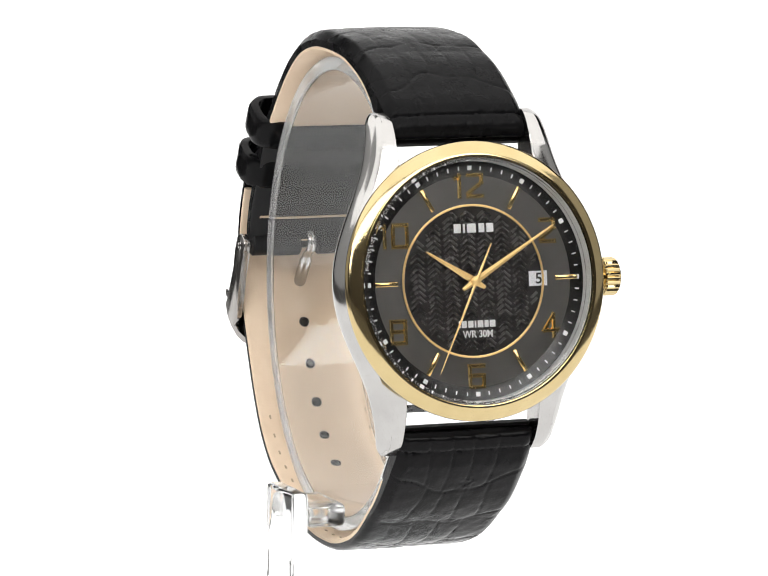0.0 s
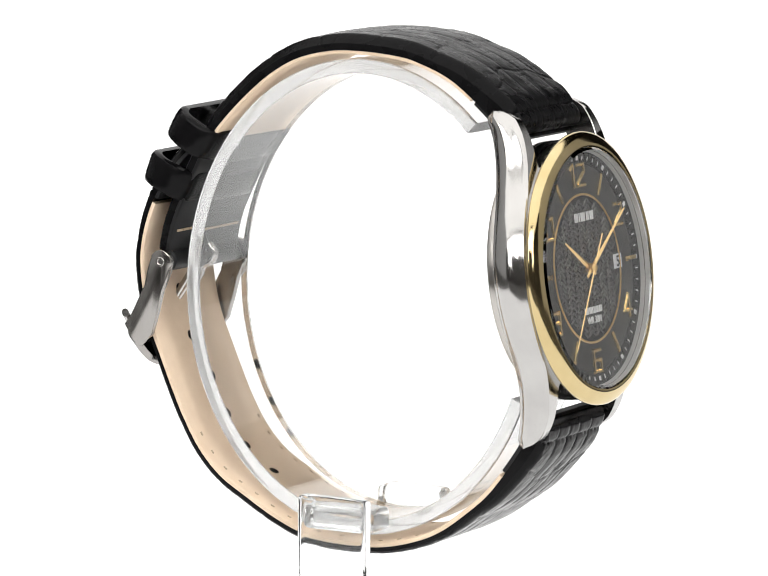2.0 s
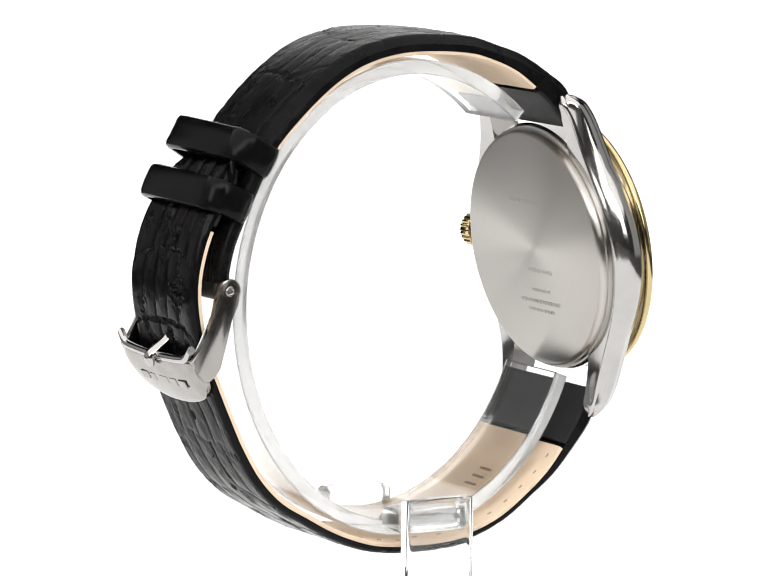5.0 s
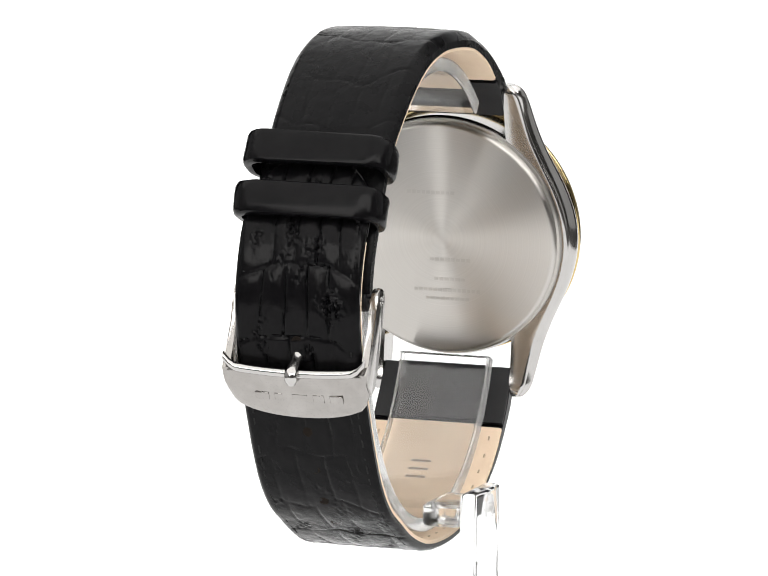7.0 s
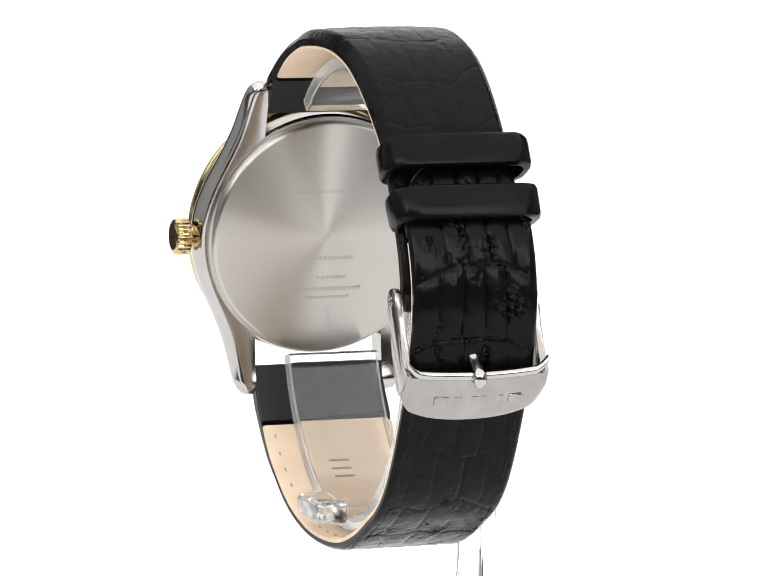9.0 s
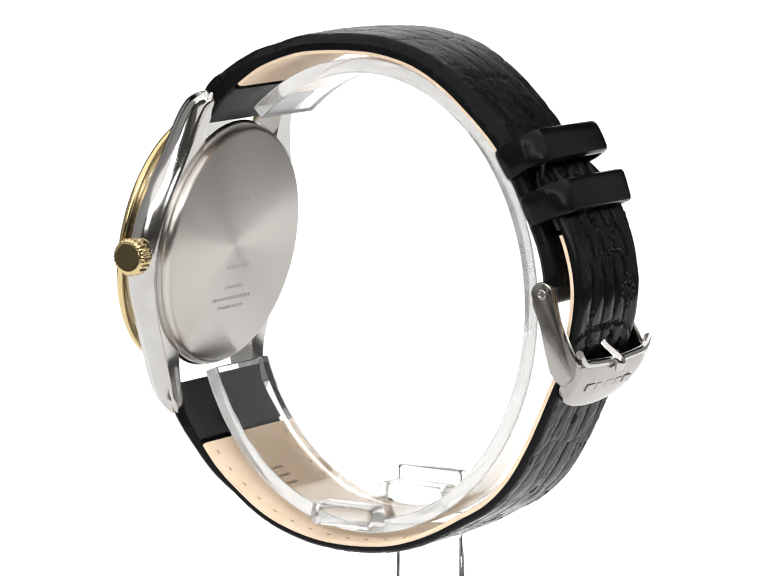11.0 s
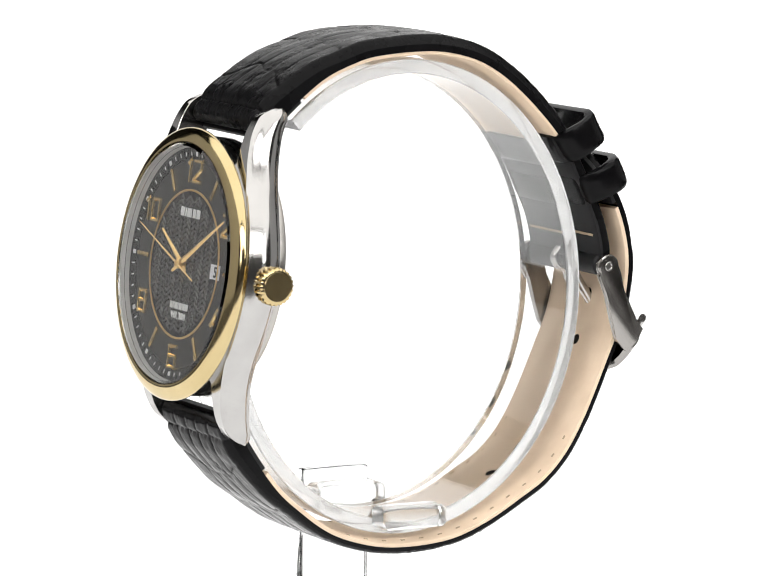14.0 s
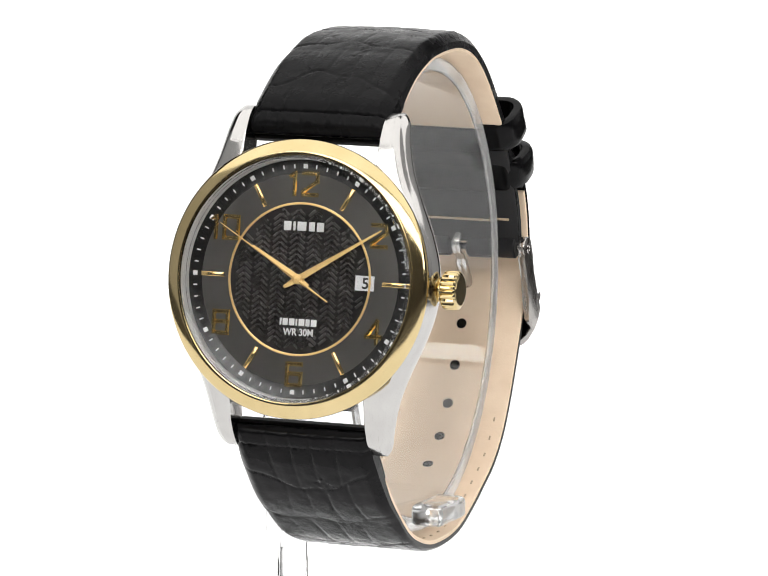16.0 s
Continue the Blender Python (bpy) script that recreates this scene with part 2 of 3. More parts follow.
def crocodile(seed, along, across):
    """Large embossed scales, each a soft pillow between wavy creases; along(f) and across(f) give the depths over the strap."""
    def relief(x, d, f):
        wob = noise.noise((x * 0.2, d * 0.13, seed))
        wob2 = noise.noise((x * 0.1 + 9, d * 0.11, seed + 5))
        keep = min(1.0, max(0.15, 0.65 + 1.5 * noise.noise((x * 0.22, d * 0.2, seed + 31))))
        cell = (d + 1.8 * wob + 0.03 * x * x) / 9.0
        row = math.floor(cell)
        q = 2 * (cell - row) - 1
        shift = (0.0, 0.8, -0.6)[row % 3] + 1.2 * wob2
        cuts = (-11.0, -5.6, -2.3, 1.2, 5.0, 11.0)
        k = max(i for i in range(5) if x - shift >= cuts[i] or i == 0)
        lo, hi = cuts[k], cuts[k + 1]
        ux = max(-1.0, min(1.0, 2 * (x - shift - lo) / (hi - lo) - 1))
        gap = (1 - abs(ux)) * (hi - lo) / 2
        g = -along(f) * keep * max(0.0, 1 - gap / 0.3) - across(f) * keep * max(0.0, (abs(q) - 0.94) / 0.06)
        puff = 0.55 * along(f) * (1 - q ** 4) * (1 - ux * ux)
        lumps = 0.05 * noise.noise((x * 0.8, d * 0.7, seed + 2)) + 0.018 * noise.noise((x * 3, d * 3, seed))
        rough = max(0.0, noise.noise((x * 0.3, d * 0.25, seed + 50)) - 0.12) * along(f)
        return g + puff + lumps + 4.0 * rough * noise.noise((x * 2.2, d * 2.2, seed + 70))
    return relief


def lining_solid(path, half, t0, t1, a, b, step=0.8):
    """A thin layer between t0 and t1 off the path, over the share a to b of its length."""
    q, tan, s = spline(path, step)
    secs = []
    for (y, z), (ty, tz), d in zip(q, tan, s):
        f = d / s[-1]
        if not a <= f <= b:
            continue
        h = half(f) - 0.06
        ny, nz = -tz, ty
        if ny * y + nz * z < 0:
            ny, nz = -ny, -nz
        secs.append([(x, y + ny * o, z + nz * o) for x, o in ((-h, t0 + 0.15), (-h, t1), (h, t1), (h, t0 + 0.15), (h - 0.3, t0), (-h + 0.3, t0))])
    return skin(secs)


def stitches(path, half, thick, a, b, pitch=2.2, inset=1.25, up=0.02, size=(0.26, 1.45, 0.26)):
    q, tan, s = spline(path, 0.1)
    bm = bmesh.new()
    for side in (-1, 1):
        d = a * s[-1]
        while d < b * s[-1]:
            i = int(np.argmin(abs(s - d)))
            (y, z), (ty, tz) = q[i], tan[i]
            f = s[i] / s[-1]
            ny, nz = -tz, ty
            if ny * y + nz * z < 0:
                ny, nz = -ny, -nz
            o = thick(f) + up
            r = Matrix(((1, 0, 0), (0, ty, ny), (0, tz, nz)))
            vs = box(bm, (side * (half(f) - inset), y + ny * o, z + nz * o), size, r)
            d += pitch
    return bm


SHORT = [(-24.4, 23.4), (-22.9, 25.1), (-20.9, 27.3), (-15.6, 31.4), (-10.1, 33.7), (-6.0, 34.5), (-0.2, 34.8), (4.4, 34.5), (9.4, 33.2), (13.8, 30.8),
         (18.0, 27.4), (22.1, 23.3), (24.7, 19.9), (26.6, 16.3), (28.4, 12.6), (30.0, 9.0), (30.9, 5.6), (31.1, 3.6)]
LONG = [(-28.5, -15.0), (-26.8, -18.8), (-24.5, -22.3), (-21.6, -26.0), (-18.2, -29.0), (-14.2, -31.9), (-10.2, -33.7), (-5.0, -35.0), (0.5, -35.3), (5.6, -34.9),
        (9.4, -33.9), (13.4, -32.2), (17.3, -30.0), (21.4, -27.5), (24.8, -24.0), (27.5, -19.6), (29.5, -15.4), (31.5, -10.8), (32.9, -7.5),
        (33.9, -4.1), (34.7, 0.9), (34.6, 4.9), (33.4, 9.5), (31.5, 13.3), (28.7, 17.5), (26.4, 20.9)]


def build_straps(watch):
    q, tan, s = spline(SHORT, 0.2)
    DARK_FROM = float(s[int(np.argmin(abs(q[:, 1] - 20.4) + 99 * (q[:, 0] < 0)))] / s[-1])
    half_s = lambda f: 9.9 + 0.3 * min(1, f / 0.06) - 1.1 * min(1, max(0, (f - 0.3) / 0.4))
    thick_s = lambda f: 1.35 + 1.7 * max(0, 1 - f / 0.2)
    pad_s = lambda f: 1.15 * min(1, max(0, f / 0.05)) * min(1, max(0.05, (0.80 - f) / 0.1))
    short = part("short_strap", skin(strap_sections(SHORT, half_s, thick_s, pad_s, 0, crocodile(3, lambda f: 0.07, lambda f: 0.17), lift=0.0)), LEATHER, watch,
                 "black crocodile-embossed leather strap half")
    part("lining", lining_solid(SHORT, half_s, -0.55, -0.01, 0.10, DARK_FROM), LINING, short, "tan leather lining")
    part("keeper_lining", lining_solid(SHORT, half_s, -0.55, -0.01, DARK_FROM + 0.0005, 1.0), LINING_DARK, short, "black leather lining")
    part("lug_lining", lining_solid(SHORT, half_s, -0.55, -0.01, 0.0, 0.0995), LINING_DARK, short, "black leather lining")
    tagged(part("stitching", stitches(SHORT, half_s, thick_s, 0.08, 0.66), THREAD, short, "black stitching"), kind="stuff")
    i = int(np.argmin(abs(q[:, 1] - 7.2) + 99 * (q[:, 0] < 0)))
    r = Matrix(((1, 0, 0), (0, tan[i][0], -tan[i][1]), (0, tan[i][1], tan[i][0])))
    bm = bmesh.new()
    for k in range(9):
        box(bm, (-7 + 1.75 * k, q[i][0] + 0.56 * tan[i][1], q[i][1] - 0.56 * tan[i][0]), (1.62, 0.34, 0.16), r)
    tagged(part("cross_stitching", bm, THREAD_PALE, short, "pale cross stitching"), kind="stuff")

    def half_l(f):
        h = 9.9 + 0.25 * min(1, f / 0.05) - 1.15 * min(1, max(0, (f - 0.14) / 0.3))
        if f > 0.93:
            h *= math.sqrt(max(0.05, 1 - ((f - 0.93) / 0.072) ** 2))
        return h
    thick_l = lambda f: 1.6 + 1.35 * max(0, 1 - f / 0.15)
    pad_l = lambda f: 0.12 + 0.85 * min(1, max(0, f / 0.04)) * max(0, 1 - f / 0.22)
    croc = crocodile(11, lambda f: 0.36 if f > 0.72 else 0.12, lambda f: 0.34 if f > 0.72 or 0.3 < f < 0.5 else 0.13)
    long = part("long_strap", skin(strap_sections(LONG, half_l, lambda f: thick_l(f) - 0.7, pad_l, 0, croc, lift=0.7)), LEATHER_GLOSS, watch,
                "black crocodile-embossed leather strap half with holes")
    part("lining", lining_solid(LONG, half_l, 0.0, 0.69, 0.083, 0.90), LINING, long, "tan leather lining")
    part("tip_lining", lining_solid(LONG, half_l, 0.0, 0.69, 0.9005, 0.985), LINING_DARK, long, "black leather lining")
    part("lug_lining", lining_solid(LONG, half_l, 0.0, 0.69, 0.0, 0.0825), LINING_DARK, long, "black leather lining")
    tagged(part("stitching", stitches(LONG, half_l, thick_l, 0.07, 0.90), THREAD, long, "black stitching"), kind="stuff")
    # pale thread of the seam that shows inside the strap
    tagged(part("inner_stitching", stitches(LONG, half_l, lambda f: 0.02, 0.10, 0.60, 3.1, 1.5, -0.06, (0.24, 0.6, 0.2)), THREAD_PALE, long, "pale inner stitching"), kind="stuff")
    # punched holes as solid plugs; the shade inside is only their dark colour
    q, tan, s = spline(LONG, 0.1)
    for zc in (-2.6, -9.4, -15.4, -21.0, -25.6, -29.2):
        c = [j for j in range(len(s)) if q[j][0] > 8]
        j = min(c, key=lambda k: abs(q[k][1] - zc))
        ty, tz = tan[j]
        ny, nz = -tz, ty
        if ny * q[j][0] + nz * q[j][1] < 0:
            ny, nz = -ny, -nz
        r = Matrix(((1, 0, 0), (0, ty, ny), (0, tz, nz)))
        f = s[j] / s[-1]
        top = thick_l(f) + pad_l(f) + 0.03
        bm = lathe([(0, -0.06), (0.62, -0.06), (0.8, 0.0), (0.8, top), (0.62, top + 0.03), (0, top)], 20)
        bmesh.ops.transform(bm, matrix=Matrix.Translation((0.0, q[j][0], q[j][1])) @ r.to_4x4(), verts=bm.verts[:])
        part("hole", bm, HOLE, long, "dark plug for a punched buckle hole")
    # maker's stamp on the lining: plain bars
    c = int(0.15 * len(s))
    for k in range(3):
        j = c + k * 17
        ty, tz = tan[j]
        ny, nz = tz, -ty
        if ny * q[j][0] + nz * q[j][1] > 0:
            ny, nz = -ny, -nz
        r = Matrix(((1, 0, 0), (0, ty, ny), (0, tz, nz)))
        bm = bmesh.new()
        box(bm, (0.3, q[j][0] + ny * 0.0, q[j][1] + nz * 0.0), (3.0, 0.45, 0.06), r)
        part("stamp_bar", bm, STAMP, long, "stamped dark bar")
    # keepers
    def keeper(cy, cz, ang, tall, wide, length):
        secs = []
        a = radians(ang)
        along, out = (math.cos(a), math.sin(a)), (-math.sin(a), math.cos(a))
        n = 40
        def rr(hw, hh, rad):
            pts = []
            for sx, sy, a0 in ((1, 1, 0), (-1, 1, 90), (-1, -1, 180), (1, -1, 270)):
                for k in range(9):
                    t = radians(a0 + 90 * k / 8)
                    pts.append((sx * (hw - rad) + rad * math.cos(t), sy * (hh - rad) + rad * math.sin(t)))
            return pts
        prof = []
        for d, g in ((-0.5, 0.5), (-0.46, 0.18), (-0.36, 0.03), (-0.15, 0.0), (0.15, 0.0), (0.36, 0.03), (0.46, 0.18), (0.5, 0.5)):
            prof.append((d * length, g))
        bm = bmesh.new()
        rings = []
        for d, g in prof:
            rings.append([(x, d, y) for x, y in rr(wide / 2 - g, tall / 2 - g, 3.0)])
        for d, g in prof[::-1]:
            rings.append([(x, d, y) for x, y in rr(wide / 2 - 1.25, tall / 2 - 1.25, 2.0)])
        rows = []
        for ring in rings:
            rows.append([bm.verts.new((x, cy + along[0] * d + out[0] * h, cz + along[1] * d + out[1] * h)) for x, d, h in ring])
        m = len(rows[0])
        for i in range(len(rows)):
            p, r = rows[i], rows[(i + 1) % len(rows)]
            for k in range(m):
                bm.faces.new((p[k], p[(k + 1) % m], r[(k + 1) % m], r[k]))
        for v in bm.verts:
            v.co += Vector((0, 0, 0)) + 0.24 * noise.noise_vector(v.co * 0.3)
        return bm
    # the strap's end wraps the buckle pin, with a slot for the tongue
    for x0, x1 in ((-8.75, -1.35), (1.35, 8.75)):
        secs = [[(x, 31.2 + k * math.cos(t), 2.7 + k * math.sin(t)) for t in (2 * math.pi * i / 20 for i in range(20))]
                for x, k in ((x0, 1.3), (x0 + 0.25, 1.6), (x1 - 0.25, 1.6), (x1, 1.3))]
        part("pin_wrap", skin(secs), LINING_DARK, short, "black leather wrapped round the pin")
    part("keeper", keeper(26.85, 21.45, -60, 8.0, 21.4, 4.7), LEATHER_GLOSS, watch, "black leather strap keeper")
    part("keeper", keeper(30.8, 15.1, -66, 8.0, 21.4, 4.7), LEATHER_GLOSS, watch, "black leather strap keeper")


def build_buckle(watch):
    arm = [(31.2 + 1.75 * math.cos(radians(a)), 2.7 + 1.75 * math.sin(radians(a))) for a in range(30, 226, 15)]
    arm += [(31.0, -1.6), (31.8, -4.8), (32.6, -8.0), (33.6, -9.2), (34.4, -9.9), (35.1, -9.8), (36.2, -8.4), (37.3, -6.8), (36.2, -5.6), (35.0, -3.8), (33.8, -0.8), (33.0, 1.6)]
    buckle = part("buckle", plate(arm, 9.45, 10.5, 0.25), SATIN, watch, "satin steel pin buckle")
    part("side_arm", plate(arm, -10.5, -9.45, 0.25), SATIN, buckle)
    # front plate, bowed along its lower edge
    secs = []
    n = 28
    for k in range(n + 1):
        x = -10.35 + 20.7 * k / n
        u = x / 10.35
        end = max(0.0, (abs(u) - 0.86) / 0.14) ** 2
        drop = 7.6 - 1.3 * u ** 4 - 0.8 * u * u - 1.9 * end
        a0 = 0.7 * end
        oy, oz = 37.4 - 0.25 * u * u, -6.6 - 0.6 * (1 - u * u)
        dy, dz = -0.52, -0.854
        b = 0.35
        pts = [(a0, 0)] + [(a0 + (drop - a0) * q, 0.05 + 0.62 * math.sin(math.pi * (0.08 + 0.86 * q)) - 0.25 * end) for q in (0.04, 0.12, 0.25, 0.4, 0.55, 0.7, 0.82, 0.92)] + [(drop, 0.05), (drop, -0.55), (drop - b, -0.95), (a0 + 0.3, -0.95), (a0, -0.6)]
        secs.append([(x, oy + dy * a - dz * o, oz + dz * a + dy * o) for a, o in pts])
    front = part("front_plate", skin(secs), SATIN, buckle, "curved satin steel front plate")
    secs = []
    for k in range(25):
        x = -10.2 + 20.4 * k / 24
        secs.append([(x, 37.2 + 0.62 * math.cos(t), -6.5 - 0.6 * (1 - (x / 10.2) ** 2) + 1.3 * max(0.0, (abs(x) / 10.2 - 0.8) / 0.2) ** 2 + 0.62 * math.sin(t)) for t in (2 * math.pi * i / 12 for i in range(12))])
    part("rim_bar", skin(secs), STEEL, buckle, "polished steel bar")
    # maker's mark on the plate as plain raised bars
    r = Matrix(((1, 0, 0), (0, -0.52, 0.854), (0, -0.854, -0.52)))
    for i, (x, w) in enumerate(((-5.9, 1.9), (-3.3, 1.6), (-0.6, 2.2), (2.5, 1.2), (4.9, 2.0))):
        bm = bmesh.new()
        box(bm, (x, 37.3 - 0.52 * 3.6 + 0.854 * 0.72, -7.1 - 0.854 * 3.6 - 0.52 * 0.72), (w, 1.25, 0.22), r)
        bmesh.ops.bevel(bm, geom=bm.edges[:], offset=0.07, segments=1, affect="EDGES")
        part("mark_bar", bm, SATIN, front, "raised steel bar")
    # spring bar and tongue
    secs = [[(x, 31.2 + 0.55 * math.cos(t), 2.7 + 0.55 * math.sin(t)) for t in (2 * math.pi * i / 12 for i in range(12))] for x in (-10.52, 10.52)]
    part("pin", skin(secs), STEEL, buckle, "polished steel pin")
    for side in (-1, 1):
        bm = lathe([(0.35, 0.0), (0.62, 0.0), (0.7, 0.06), (0.62, 0.14), (0.45, 0.14), (0.35, 0.05)], 24)
        bmesh.ops.transform(bm, matrix=Matrix.Translation((side * 10.5, 31.2, 2.7)) @ Euler((0, side * math.pi / 2, 0)).to_matrix().to_4x4(), verts=bm.verts[:])
        part("rivet", bm, STEEL, buckle, "polished steel rivet ring")
    q, tan, s = spline([(30.2, 4.6), (29.4, 3.4), (29.8, 2.0), (31.2, 1.2), (32.2, -0.4), (33.7, -2.6), (35.5, -5.1), (37.3, -6.4), (38.2, -7.2), (37.8, -8.6)], 0.4)
    secs = []
    for i, ((y, z), (ty, tz)) in enumerate(zip(q, tan)):
        w = 0.7 if i < 14 else 0.95 if i < len(q) - 2 else 0.95 - 0.22 * (i - len(q) + 3)
        ny, nz = -tz, ty
        secs.append([(w * math.cos(t) + 0.0, y + ny * w * 0.75 * math.sin(t), z + nz * w * 0.75 * math.sin(t)) for t in (2 * math.pi * k / 14 for k in range(14))])
    part("tongue", skin(secs), STEEL, buckle, "polished steel tongue")


def rail_sections(side):
    """One flank of the case with its two lugs, in head space."""
    vo = [-23.6, -22.6, -20, -16, -12, -8, -4, 0, 4, 8, 12, 16, 20, 22.6, 23.6]
    uo = [12.2, 12.7, 13.2, 14.1, 15.7, 17.7, 19.1, 19.6, 19.1, 17.7, 15.7, 14.1, 13.2, 12.7, 12.2]
    wf = [-5.4, -3.7, -1.9, -0.8, -0.1, 0.4, 0.65, 0.7, 0.65, 0.4, 0.0, -0.3, -1.1, -2.4, -3.7]
    wb = [-7.4, -7.2, -6.2, -5.2, -4.7, -4.6, -4.6, -4.6, -4.6, -4.6, -4.8, -5.1, -5.6, -6.6, -6.9]
    secs = []
    n = 97
    vv = 23.6 * np.sin(np.linspace(-math.pi / 2, math.pi / 2, n))

    def smooth(vals):
        q = np.interp(vv, vo, vals)
        for _ in range(10):
            q[1:-1] = 0.25 * q[:-2] + 0.5 * q[1:-1] + 0.25 * q[2:]
        return q
    U, F, B = smooth(uo), smooth(wf), smooth(wb)
    for v, u, f, b in zip(vv, U, F, B):
        ui = max(9.95, math.sqrt(max(0, 17.6 ** 2 - v * v))) if abs(v) < 17.6 else 9.95
        ui = min(ui, u - 0.6)
        e = max(0.02, min(1.0, (23.62 - abs(v)) / 1.9))
        k = math.sqrt(1 - (1 - e) ** 2)
        um = (u + ui) / 2
        u, ui = um + (u - um) * (0.35 + 0.65 * k), um + (ui - um) * (0.55 + 0.45 * k)
        c = (f + b) / 2
        f, b = c + (f - c) * (0.3 + 0.7 * k), c + (b - c) * (0.3 + 0.7 * k)
        h = (f - b) / 2
        r = min(0.55, 0.4 * h, 0.4 * (u - ui))
        br = min(1.5, 0.45 * (u - ui), 0.6 * h)
        pts = [(ui, b + 0.1), (ui, f - 0.1), (ui + 0.1, f), (u - br, f - 0.02)]
        u -= 0.5
        pts += [(u - br + br * math.sin(radians(a)), f - br * 0.75 + br * 0.75 * math.cos(radians(a))) for a in (25, 50, 75)]
        f1, b1 = f - br * 0.75, b + r
        pts += [(u + 0.75 * math.sin(math.pi * q) ** 0.8, f1 + (b1 - f1) * q) for q in (0.02, 0.1, 0.2, 0.3, 0.4, 0.5, 0.6, 0.7, 0.8, 0.9, 0.98)]
        pts += [(u, b1)] + [(u - r + r * math.cos(radians(a)), b + r - r * math.sin(radians(a))) for a in (30, 60, 90)]
        secs.append([(side * p, v, w) for p, w in pts])
    return secs


def build_case(watch):
    case = part("case", lathe([(0, -4.55), (18.0, -4.55), (18.3, -4.2), (18.3, 1.0), (16.55, 1.0), (16.55, -0.4), (0, -0.4)]), STEEL, watch,
                "polished steel round watch case", m=HEAD)
    for side in (-1, 1):
        part("flank", skin(rail_sections(side)), STEEL, case, "polished steel flank with curved lugs")
    bezel = part("bezel", lathe([(16.95, 1.02), (18.33, 1.02), (18.33, 0.72), (18.95, 0.72), (19.12, 0.8), (19.2, 0.95), (19.22, 1.15), (19.18, 1.38), (19.05, 1.6), (18.78, 1.84), (18.3, 2.13), (17.6, 2.38), (17.25, 2.47), (17.02, 2.42), (16.95, 2.25)], 160), GOLD, watch,
                 "polished gold-tone bezel", m=HEAD)
    part("chapter_ring", lathe([(16.5, 0.02), (16.93, 0.02), (16.93, 1.6), (16.75, 1.6), (16.4, 0.4), (16.4, 0.02)], 160), FLANGE, bezel, "pale grey inner ring")
    cry = part("crystal", lathe([(0, 1.62), (16.9, 1.62), (16.9, 2.3), (16.5, 2.62), (0, 2.62)], 160), CRYSTAL, watch, "clear flat mineral crystal", 12, HEAD)
    cry.visible_shadow = False
    back = part("caseback", lathe([(0, -6.35), (16.9, -6.3), (17.2, -6.2), (17.45, -5.95), (17.55, -5.6), (17.55, -5.25), (17.9, -5.15), (17.9, -4.56), (0, -4.56)], 160), BRUSHED, watch,
                "ring-brushed steel caseback", m=HEAD)
    # engraved lines too small to read, as plain bars (they face backwards)
    for y, x, w, h in ((7.0, 1.5, 7.5, 0.9), (-3.2, -1.2, 6.5, 0.9), (-6.2, -1.0, 5.0, 0.8), (-7.9, -0.6, 10.5, 0.9), (-9.2, -0.6, 7.0, 0.7)):
        k = max(3, int(w / 0.75))
        bm = bmesh.new()
        for i in range(k):
            box(bm, (x - w / 2 + (i + 0.5) * w / k, y, -6.355), (w / k * (0.6 + 0.25 * random.random()), h * (0.45 + 0.2 * random.random()), 0.03))
        part("engraved_bar", bm, ENGRAVED, back, "engraved line of small bars")
    # crown: stem, fluted barrel, end disc
    turn = HEAD @ pose(0.0193, -0.0002, -0.0024, 0, 90, 0)
    n = 72
    secs = []
    for z, k, fl in ((1.0, 2.35, 0), (1.15, 2.6, 1), (1.3, 2.68, 1), (2.8, 2.68, 1), (3.05, 2.6, 1), (3.25, 2.3, 0), (3.3, 2.1, 0)):
        secs.append([((k - (0.2 if fl and i % 3 == 0 else 0)) * math.cos(2 * math.pi * i / n), (k - (0.2 if fl and i % 3 == 0 else 0)) * math.sin(2 * math.pi * i / n), z) for i in range(n)])
    crown = part("crown", skin(secs), GOLD, watch, "fluted gold-tone crown", 25, turn)
    part("end_disc", lathe([(0, 3.34), (2.0, 3.34), (2.05, 3.28), (1.9, 3.2), (0, 3.2)], 48), GOLD, crown)
    part("stem", lathe([(0, -1.6), (1.7, -1.6), (1.7, 0.3), (1.5, 0.4), (1.7, 0.55), (1.7, 1.0), (0, 1.0)], 36), GOLD, crown)
    # spring bars
    for v, w in ((21.0, -4.3), (-21.0, -5.0)):
        secs = [[(x, v + 0.7 * math.cos(t), w + 0.7 * math.sin(t)) for t in (2 * math.pi * i / 12 for i in range(12))] for x in (-10.2, 10.2)]
        part("spring_bar", skin(secs), STEEL, watch, "steel spring bar", m=HEAD)


